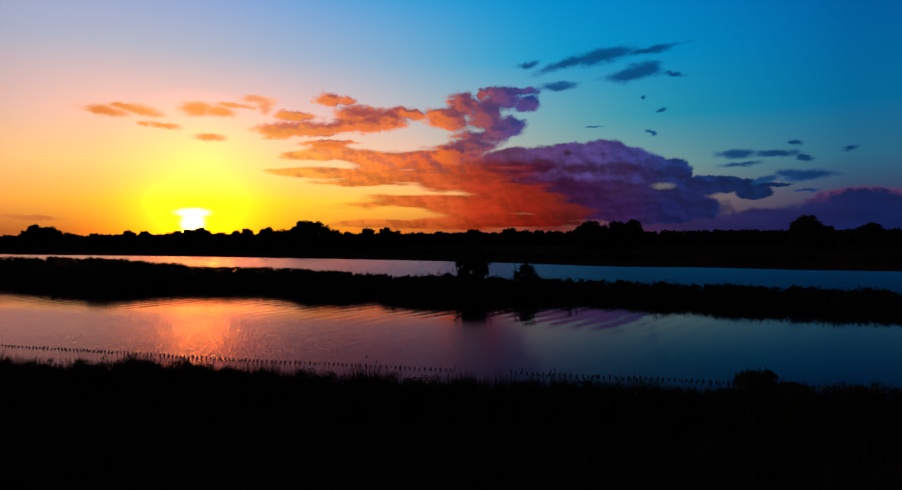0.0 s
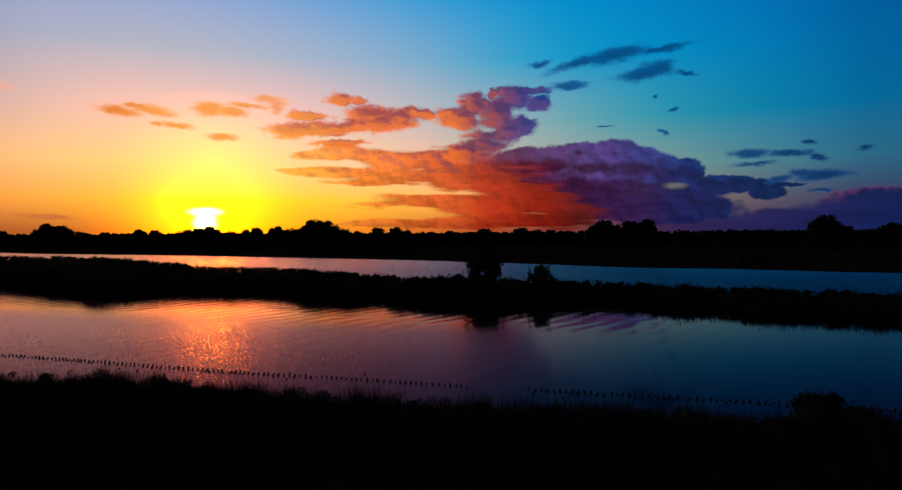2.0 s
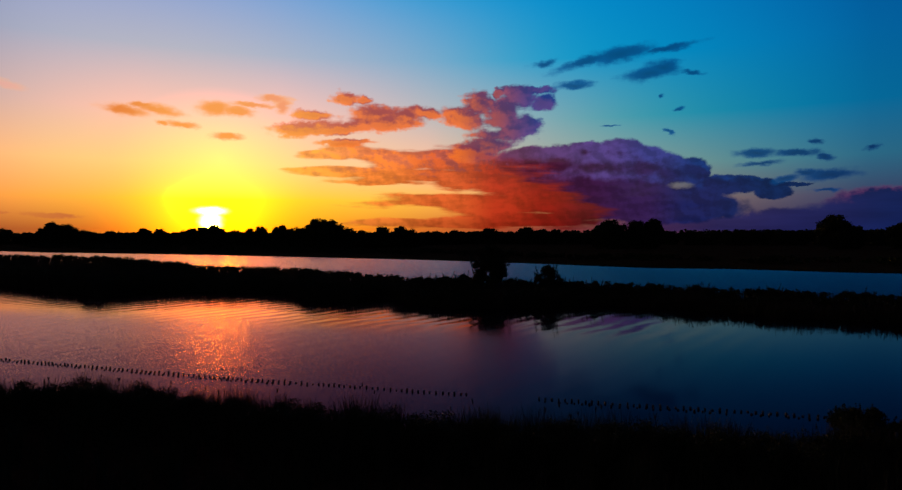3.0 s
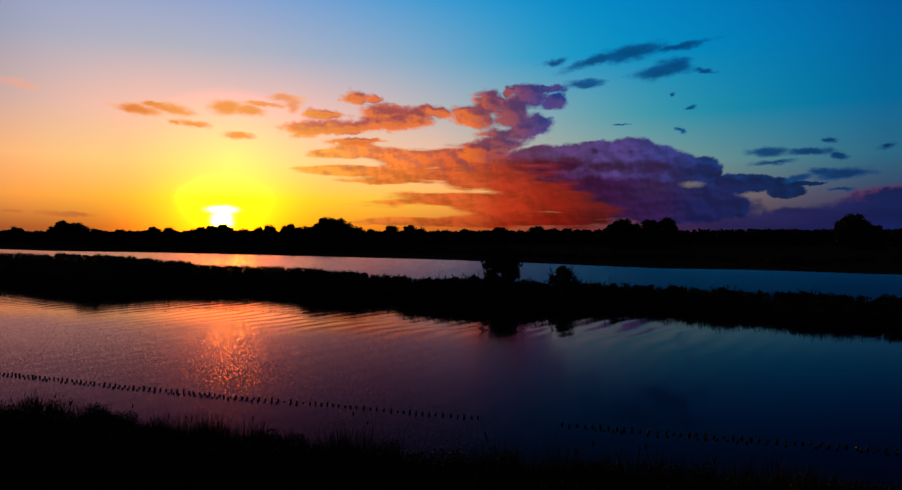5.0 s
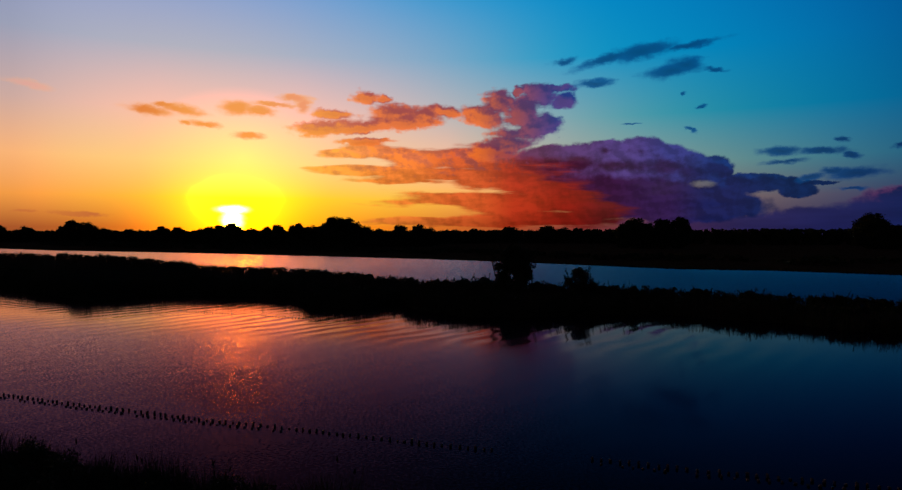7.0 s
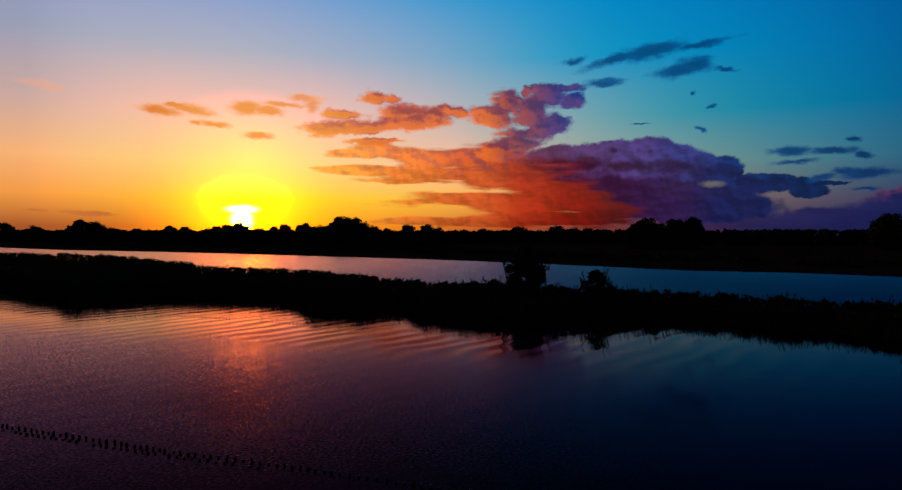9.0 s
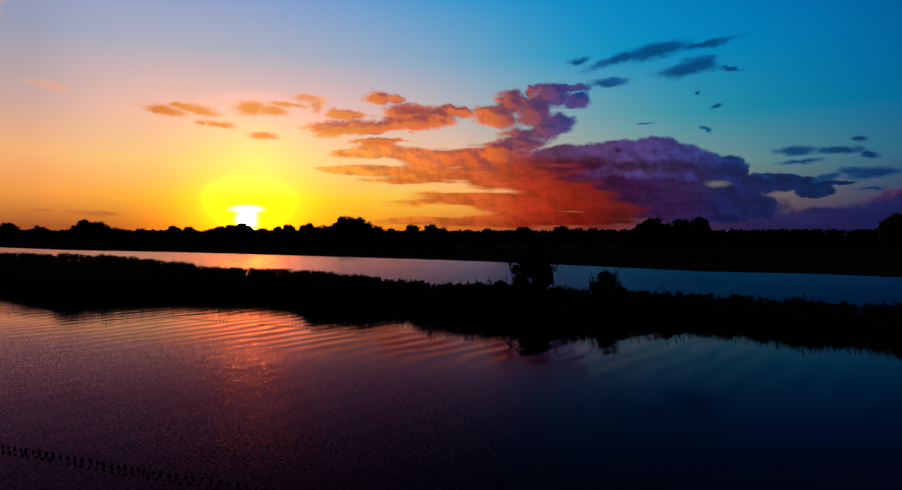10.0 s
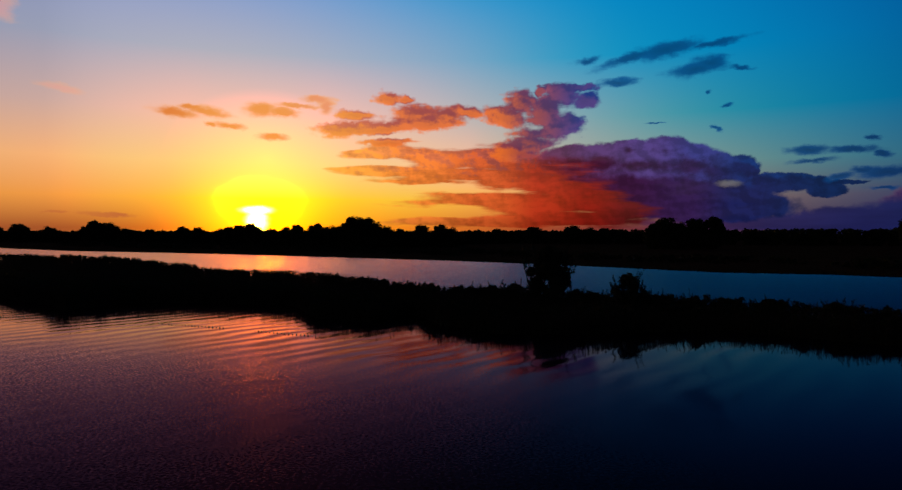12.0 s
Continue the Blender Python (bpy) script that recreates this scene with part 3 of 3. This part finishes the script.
reed_bed("reed_bed", "dark bank of tall reeds and grass by the near shore", 11, -48, 40, on(FRONT, 0.2), on(FRONT, -24), 130000, const(2.15), 0.028, 0.45, 0.004, 2.6, 28)
reed_bed("reed_bed", "reeds on the dry land behind the near shore", 12, -60, 60, on(FRONT, -22), on(FRONT, -60), 14000, const(1.6), 0.05, 0.0, 0.1)
ISLE_TALL = np.array([(-260, 4.3), (-100, 4.2), (-72, 3.8), (-57, 3.3), (-40, 3.1), (-20, 3.1), (-8, 2.8), (20, 2.4), (40, 2.3), (60, 2.2), (160, 2.2)])
for seed, a, b, count in ((21, -200, -70, 26000), (22, -70, -5, 30000), (23, -5, 70, 26000), (24, 70, 150, 7000)):
    reed_bed("island_reeds", "dense dark reeds covering the low lake island", seed, a, b, on(ISLE_FRONT, -0.3), on(ISLE_BACK, 0.3), count, lambda x: line_y(ISLE_TALL, x) * 0.93, 0.05, 0.35, 0.05, 6.0, 0, 0.84)
reed_bed("shore_reeds", "dark reeds along the far lake shore", 31, -330, 160, on(FAR, 0.0), on(FAR, 30), 22000, const(0.8), 0.2, 0.4, 0.0, 9.0)


# ---- trees and shrubs ----
def tube(points, radii, sides=7):
    """A tapered tube along points."""
    verts, faces = [], []
    for p, r in zip(points, radii):
        for i in range(sides):
            a = 2 * math.pi * i / sides
            verts.append((p[0] + math.cos(a) * r, p[1] + math.sin(a) * r, p[2]))
    for j in range(len(points) - 1):
        for i in range(sides):
            k = (i + 1) % sides
            faces.append((j * sides + i, j * sides + k, (j + 1) * sides + k, (j + 1) * sides + i))
    faces.append(tuple(range((len(points) - 1) * sides, len(points) * sides)))
    return verts, faces


def leaf_cloud(rng, centres, radii, count, size):
    """Small folded leaves in clumps round the centres."""
    pick = rng.integers(0, len(centres), count)
    r = radii[pick] * rng.uniform(0, 1, count) ** 0.45
    d = rng.normal(size=(count, 3))
    d /= np.linalg.norm(d, axis=1)[:, None]
    at = centres[pick] + d * r[:, None] * (1.0, 1.0, 0.8)
    u = rng.normal(size=(count, 3))
    u /= np.linalg.norm(u, axis=1)[:, None]
    w = np.cross(u, rng.normal(size=(count, 3)))
    w /= np.linalg.norm(w, axis=1)[:, None]
    s = size * rng.uniform(0.6, 1.4, count)[:, None]
    v = np.stack([at - u * s, at + w * s * 0.45, at + u * s, at - w * s * 0.45], 1).reshape(-1, 3)
    b = np.arange(count) * 4
    return v, np.stack([b, b + 1, b + 2, b + 3], 1).tolist()


def crown_clumps(rng, h, w, low, clumps, dome=False):
    """Centres and radii of the clumps of a crown, more of them near its outside."""
    out = []
    while len(out) < clumps:
        p = rng.uniform(-1, 1, 3)
        q = np.linalg.norm(p)
        if dome:
            q = ((p[0] ** 2 + p[1] ** 2) ** 1.4 + abs(p[2]) ** 3.2) ** 0.4
        if q > 1 or q < rng.uniform(0, 0.75):
            continue
        squeeze = 1 if dome else 1 - 0.35 * max(p[2], 0) ** 2
        out.append((p[0] * w / 2 * squeeze * 0.82, p[1] * w / 2 * squeeze * 0.82, low + (h - low) * (0.5 + p[2] * 0.42)))
    c = np.array(out)
    if dome:
        return c * (0.9, 0.9, 0.97), rng.uniform(0.15, 0.23, clumps) * w * (40 / max(clumps, 40)) ** 0.35
    return c, rng.uniform(0.10, 0.19, clumps) * w * (40 / max(clumps, 40)) ** 0.35


def tree(name, label, category, seed, h, w, low, clumps, leaves, size, mat=LEAF, stems=1, group="", shoots=0):
    """A tree or shrub at the origin: trunk (or several stems) with limbs, and a crown of leaves, some of them on shoots that stand out of it."""
    rng = np.random.default_rng(seed)
    ob = tagged(new(name, None), label, category, group)
    c, r = crown_clumps(rng, h, w, low, clumps, clumps > 100)
    for s in range(stems):
        foot = rng.normal(0, 0.12 * w * (stems > 1), 2)
        top = np.array([foot[0] * 1.8 + rng.normal(0, 0.05) * w, foot[1] * 1.8 + rng.normal(0, 0.05) * w, h * 0.72])
        t = np.linspace(0, 1, 6)
        pts = [(foot[0] * (1 - k) + top[0] * k, foot[1] * (1 - k) + top[1] * k, -0.3 + k * (h * 0.72 + 0.3)) for k in t]
        thick = h * 0.026 / math.sqrt(stems)
        v, f = tube(pts, thick * (1.25 - 1.05 * t))
        trunk = link_mesh("trunk", v, f, BARK, ob)
        for i in range(5 if stems == 1 else 2):
            end = c[rng.integers(0, len(c))]
            k = rng.uniform(0.35, 0.75)
            a = np.array(pts[0]) * (1 - k) + np.array(pts[-1]) * k
            line = [a + (end - a) * q + np.array((0, 0, 0.12 * h * q * (1 - q))) for q in (0, 0.33, 0.66, 1)]
            v, f = tube(line, thick * np.array((0.5, 0.36, 0.22, 0.06)), 5)
            link_mesh("limb", v, f, BARK, trunk)
    sprig = []
    for i in range(shoots):
        a, reach = rng.uniform(0, 2 * np.pi), rng.uniform(0.2, 0.95) * w * 0.5
        foot = np.array((math.cos(a) * reach, math.sin(a) * reach, h * rng.uniform(0.5, 0.72)))
        rise = h * rng.uniform(0.2, 0.42) * (1.1 - 0.6 * (reach / w * 2) ** 2)
        tip = foot + np.array((math.cos(a) * rise * 0.35, math.sin(a) * rise * 0.35, rise))
        sprig += [(*(foot + (tip - foot) * q), size * (1.5 - 1.1 * q)) for q in np.linspace(0.0, 1.0, 9)]
    v, f = leaf_cloud(rng, c, r, leaves, size)
    if sprig:
        sprig = np.array(sprig)
        more, faces = leaf_cloud(rng, sprig[:, :3], sprig[:, 3], len(sprig) * 7, size * 0.75)
        f += [[i + len(v) for i in face] for face in faces]
        v = np.concatenate([v, more])
    link_mesh("crown", v.tolist(), f, mat, ob)
    return ob


def place(ob, x, y, turn, sx=1.0, sz=1.0):
    return pose(x, y, 0.1, 0, 0, turn) @ Matrix.Diagonal((sx, sx, sz, 1))


# island
willow = tree("willow_tree", "broad dark willow rising from the island reeds", "tree", 101, 8.6, 7.0, -0.3, 98, 20000, 0.17, WILLOW, 3, "", 24)
willow.matrix_basis = place(willow, 8.2, 118.5, 20)
shrub = tree("willow_shrub", "rounded dark willow shrub among the island reeds", "shrub", 102, 5.0, 4.4, -0.3, 96, 11000, 0.13, WILLOW, 3, "shrubs on the island", 18)
shrub.matrix_basis = place(shrub, 16.4, 107.5, 70, 1.0, 1.08)
low = tree("willow_shrub", "low straggly dark shrub among the island reeds", "shrub", 103, 3.1, 3.3, -0.3, 70, 7500, 0.10, WILLOW, 3, "shrubs on the island", 9)
low.matrix_basis = place(low, 22.6, 103.8, 10, 1.0, 1.05)
ISLE_SHRUBS = ((20.4, 106.8, 1.3, 0.9), (18.4, 108.2, 1.1, 1.0), (13.0, 113.5, 1.3, 0.85), (4.2, 120.5, 1.5, 1.0), (1.0, 121.0, 1.4, 0.92), (-2.6, 121.0, 1.4, 0.85), (11.2, 115.5, 1.0, 0.9),
               (32.2, 106.0, 1.2, 0.78), (38.5, 103.5, 1.3, 0.78), (46.5, 97.5, 1.2, 0.8), (55.0, 91.0, 1.2, 0.8), (61.0, 88.0, 1.2, 0.8), (27.5, 107.0, 0.9, 0.7))
for i, (x, y, sx, sz) in enumerate(ISLE_SHRUBS):
    copy_thing(low, place(low, x, y, i * 67, sx, sz))

# near bank
bush = tree("bank_shrub", "dark bushy shrub standing in the near reeds", "shrub", 110, 2.1, 2.8, 0.0, 50, 9000, 0.07, WILLOW, 3, "shrubs on the near bank", 20)
bush.matrix_basis = place(bush, 19.0, 36.6, 0)
copy_thing(bush, place(bush, 20.6, 36.0, 80, 0.9, 0.66))
copy_thing(bush, place(bush, 23.6, 34.6, 140, 0.9, 0.62))

# far bank: broad trees standing above the rest
broad = [tree("broadleaf_tree", "dark rounded broadleaf tree on the far bank", "tree", 120 + i, 18.0, 15.0, -1.0, 130, 14000, 0.46, LEAF, 1, "trees on the far bank") for i in range(4)]
# where they stand, their height and width: in the wood under the sun, round the meadow, and away from the sun
TREES_SUNWARD = (
    (-520, 690, 21.0, 20), (-483, 676, 21.7, 22), (-455, 680, 18.5, 20), (-412, 676, 19.5, 16), (-400, 674, 21.5, 16), (-386, 676, 19.0, 16), (-372, 680, 16.0, 14), (-330, 650, 14.5, 14),
    (-284, 625, 15.2, 12), (-262, 610, 14.0, 12), (-220, 560, 14.6, 12), (-208, 545, 15.8, 13), (-196, 540, 15.2, 12), (-181, 525, 16.0, 14), (-162, 512, 14.4, 10), (-148, 505, 15.2, 10),
    (-138, 500, 15.0, 9),
)
TREES_MEADOW = (
    (-104, 430, 14.4, 12), (-94, 425, 15.4, 13), (-84, 418, 17.0, 13), (-77, 414, 18.4, 14), (-70, 418, 17.4, 12), (-62, 424, 15.0, 12), (-56, 455, 13.4, 9), (-42, 455, 14.2, 10),
    (-30, 470, 14.4, 9), (-23, 476, 14.6, 9), (12, 625, 14.8, 10), (44, 625, 14.8, 16), (80, 625, 15.4, 14), (95, 625, 15.9, 16), (110, 628, 15.4, 14),
)
TREES_AWAY = (
    (102, 428, 14.6, 11), (108, 425, 17.5, 13), (117, 424, 17.2, 12), (126, 424, 19.4, 14), (136, 426, 18.4, 13), (242, 405, 19.6, 14), (250, 404, 18.0, 12), (260, 410, 15.6, 12),
    (288, 410, 15.6, 14),
)
for i, (x, y, h, w) in enumerate(TREES_SUNWARD + TREES_MEADOW + TREES_AWAY):
    m = place(None, x, y, i * 83, w / 15.0, h / 18.0)
    if i < 4:
        broad[i].matrix_basis = m
    else:
        copy_thing(broad[i % 4], m.copy())


def woodland(name, label, seed, line, depth, every, size, sprays=26):
    """A belt of wood along a line of (x, y, height): crowns of big leaf sprays down to the ground."""
    rng = np.random.default_rng(seed)
    cs, rs = [], []
    for (x0, y0, h0), (x1, y1, h1) in zip(line, line[1:]):
        k = int(math.hypot(x1 - x0, y1 - y0) / every) + 1
        for i in range(k):
            q = (i + rng.uniform(0, 1)) / k
            h = (h0 + (h1 - h0) * q) * rng.uniform(0.88, 1.0)
            x, y = x0 + (x1 - x0) * q, y0 + (y1 - y0) * q + rng.uniform(0, depth)
            for c in range(24):
                z = h * rng.uniform(0.05, 0.86)
                cs.append((x + rng.normal(0, every * 0.45), y + rng.normal(0, every * 0.45), z))
                rs.append(h * rng.uniform(0.12, 0.2))
    v, f = leaf_cloud(rng, np.array(cs), np.array(rs), len(cs) * sprays, size)
    ob = link_mesh(name, v.tolist(), f, LEAF)
    tagged(ob, label, "woodland", kind="stuff")


woodland("woodland", "dark belt of trees on the far bank", 201, ((-640, 720, 15), (-480, 700, 14), (-400, 700, 13), (-284, 645, 13.1), (-200, 565, 13.2), (-148, 525, 12.9), (-100, 450, 12.7), (-60, 450, 12.7), (-20, 490, 13.0)), 30, 4.5, 1.1)
woodland("woodland", "dark belt of trees behind the far meadow", 202, ((-40, 560, 12.8), (20, 640, 14.2), (95, 640, 14.4), (160, 600, 14.4), (230, 560, 14.6), (330, 520, 15.0), (470, 480, 15.2)), 30, 4.5, 1.1)
woodland("woodland", "distant dark wood on the horizon", 204, ((-1000, 1050, 17), (-500, 1050, 16), (-100, 1000, 16), (200, 950, 17), (500, 900, 17.5), (800, 850, 17.5)), 40, 9.0, 2.0)
woodland("hedge", "low dark scrub along the far shore", 203, ((-330, 515, 4.0), (-235, 435, 4.5), (-118, 370, 4.0), (-52, 328, 3.4), (-9, 300, 3.4), (47, 246, 2.6), (82, 225, 2.6), (124, 200, 2.6), (200, 172, 3.0)), 40, 5.0, 0.5)


def scrub(name, label, seed, line, shift, tall, depth, every, size, a, b, sprays=26, lumps=0.16):
    """Leafy undergrowth among the reeds, along a stretch of shore."""
    xs = np.arange(a, b, 2.0 if sprays > 26 else 4.0)
    woodland(name, label, seed, [(x, float(line_y(line, x)) + shift, float(tall(x)) * (1 + lumps * wobble(x, 0, 7.0, seed))) for x in xs], depth, every, size, sprays)


scrub("bank_scrub", "leafy dark undergrowth among the near reeds", 211, FRONT, -3.2, const(2.3), 2.6, 0.7, 0.055, -46, 36, 90, 0.25)
scrub("island_scrub", "leafy dark undergrowth on the lake island", 212, ISLE_FRONT, 4.0, lambda x: line_y(ISLE_TALL, x) * 0.9, 4.0, 1.3, 0.2, -130, 70)
scrub("island_scrub", "leafy dark undergrowth along the back of the island", 213, ISLE_BACK, -6.0, lambda x: line_y(ISLE_TALL, x) * 1.04, 4.0, 1.3, 0.2, -150, 70)


# ---- stakes in the water ----
def stake_mesh(seed):
    """A weathered round stake: tapered, lightly bent, with a worn slanting top."""
    rng = np.random.default_rng(seed)
    bm = bmesh.new()
    rings = []
    levels = (-0.9, 0.0, 0.09, 0.165, 0.185)
    girth = (0.066, 0.063, 0.061, 0.058, 0.042)
    slant, phase = rng.uniform(0.1, 0.35), rng.uniform(0, 6.28)
    bend = rng.normal(0, 0.012, 2)
    for z, r in zip(levels, girth):
        ring = []
        for i in range(9):
            a = 2 * math.pi * i / 9
            q = r * (1 + 0.09 * math.sin(3 * a + phase) + rng.normal(0, 0.03))
            up = slant * q * math.cos(a - phase) if z > 0.15 else 0
            ring.append(bm.verts.new((math.cos(a) * q + bend[0] * z * 4, math.sin(a) * q + bend[1] * z * 4, z + up)))
        rings.append(ring)
    for a, b in zip(rings, rings[1:]):
        for i in range(9):
            bm.faces.new((a[i], a[(i + 1) % 9], b[(i + 1) % 9], b[i]))
    bm.faces.new(rings[-1])
    bm.faces.new(rings[0][::-1])
    me = bpy.data.meshes.new("wooden_stake")
    bm.to_mesh(me)
    bm.free()
    me.materials.append(WOOD)
    return me


STAKES = [stake_mesh(300 + i) for i in range(6)]
ROW_A = np.array([(-48, 64.2), (-37.3, 60.0), (-30.5, 57.8), (-21.7, 54.6), (-13.6, 51.9), (-6.4, 49.8), (-1.9, 48.3), (1.5, 47.4)])
ROW_B = np.array([(5.8, 46.3), (10.3, 44.9), (14.1, 43.9), (17.4, 43.1), (20.4, 42.1), (27, 40.3)])
ROW_C = np.array([(-60, 104.0), (-51, 103.2), (-36, 99.4), (-28, 96.6), (-23.5, 94.6), (-16.1, 91.4)])


def stakes(line, a, b, step, seed, label, shift=0.0, tall=1.0, skip=0.0):
    rng = np.random.default_rng(seed)
    x = a
    while x < b:
        x += step * rng.uniform(0.86, 1.14)
        if rng.uniform() < skip:
            continue
        y = line_y(line, x) - shift + rng.normal(0, 0.035)
        ob = new("wooden_stake", STAKES[rng.integers(0, len(STAKES))])
        k = tall * rng.uniform(0.35, 0.95)
        ob.matrix_basis = pose(x, y, 0, rng.normal(0, 4), rng.normal(0, 5), rng.uniform(0, 360)) @ Matrix.Diagonal((rng.uniform(0.8, 1.15),) * 2 + (k, 1))
        tagged(ob, label, "stake", "row of stakes in the lake")


stakes(ROW_A, -46, 1.4, 0.385, 401, "weathered round wooden stake in the lake")
stakes(ROW_A, -46, -9, 0.385, 402, "short worn wooden stake in the front row", 0.5, 0.65, 0.15)
stakes(ROW_B, 5.6, 26, 0.37, 403, "dark round wooden stake in the lake")
stakes(ROW_B, 5.8, 26, 0.42, 404, "short dark wooden stake in the front row", 0.5, 0.7, 0.2)
for a, b, seed in ((-60, -50.5, 405), (-36.3, -28, 406), (-24, -16, 407)):
    stakes(ROW_C, a, b, 0.44, seed, "dark wooden stake near the island shore", 0.0, 0.8)
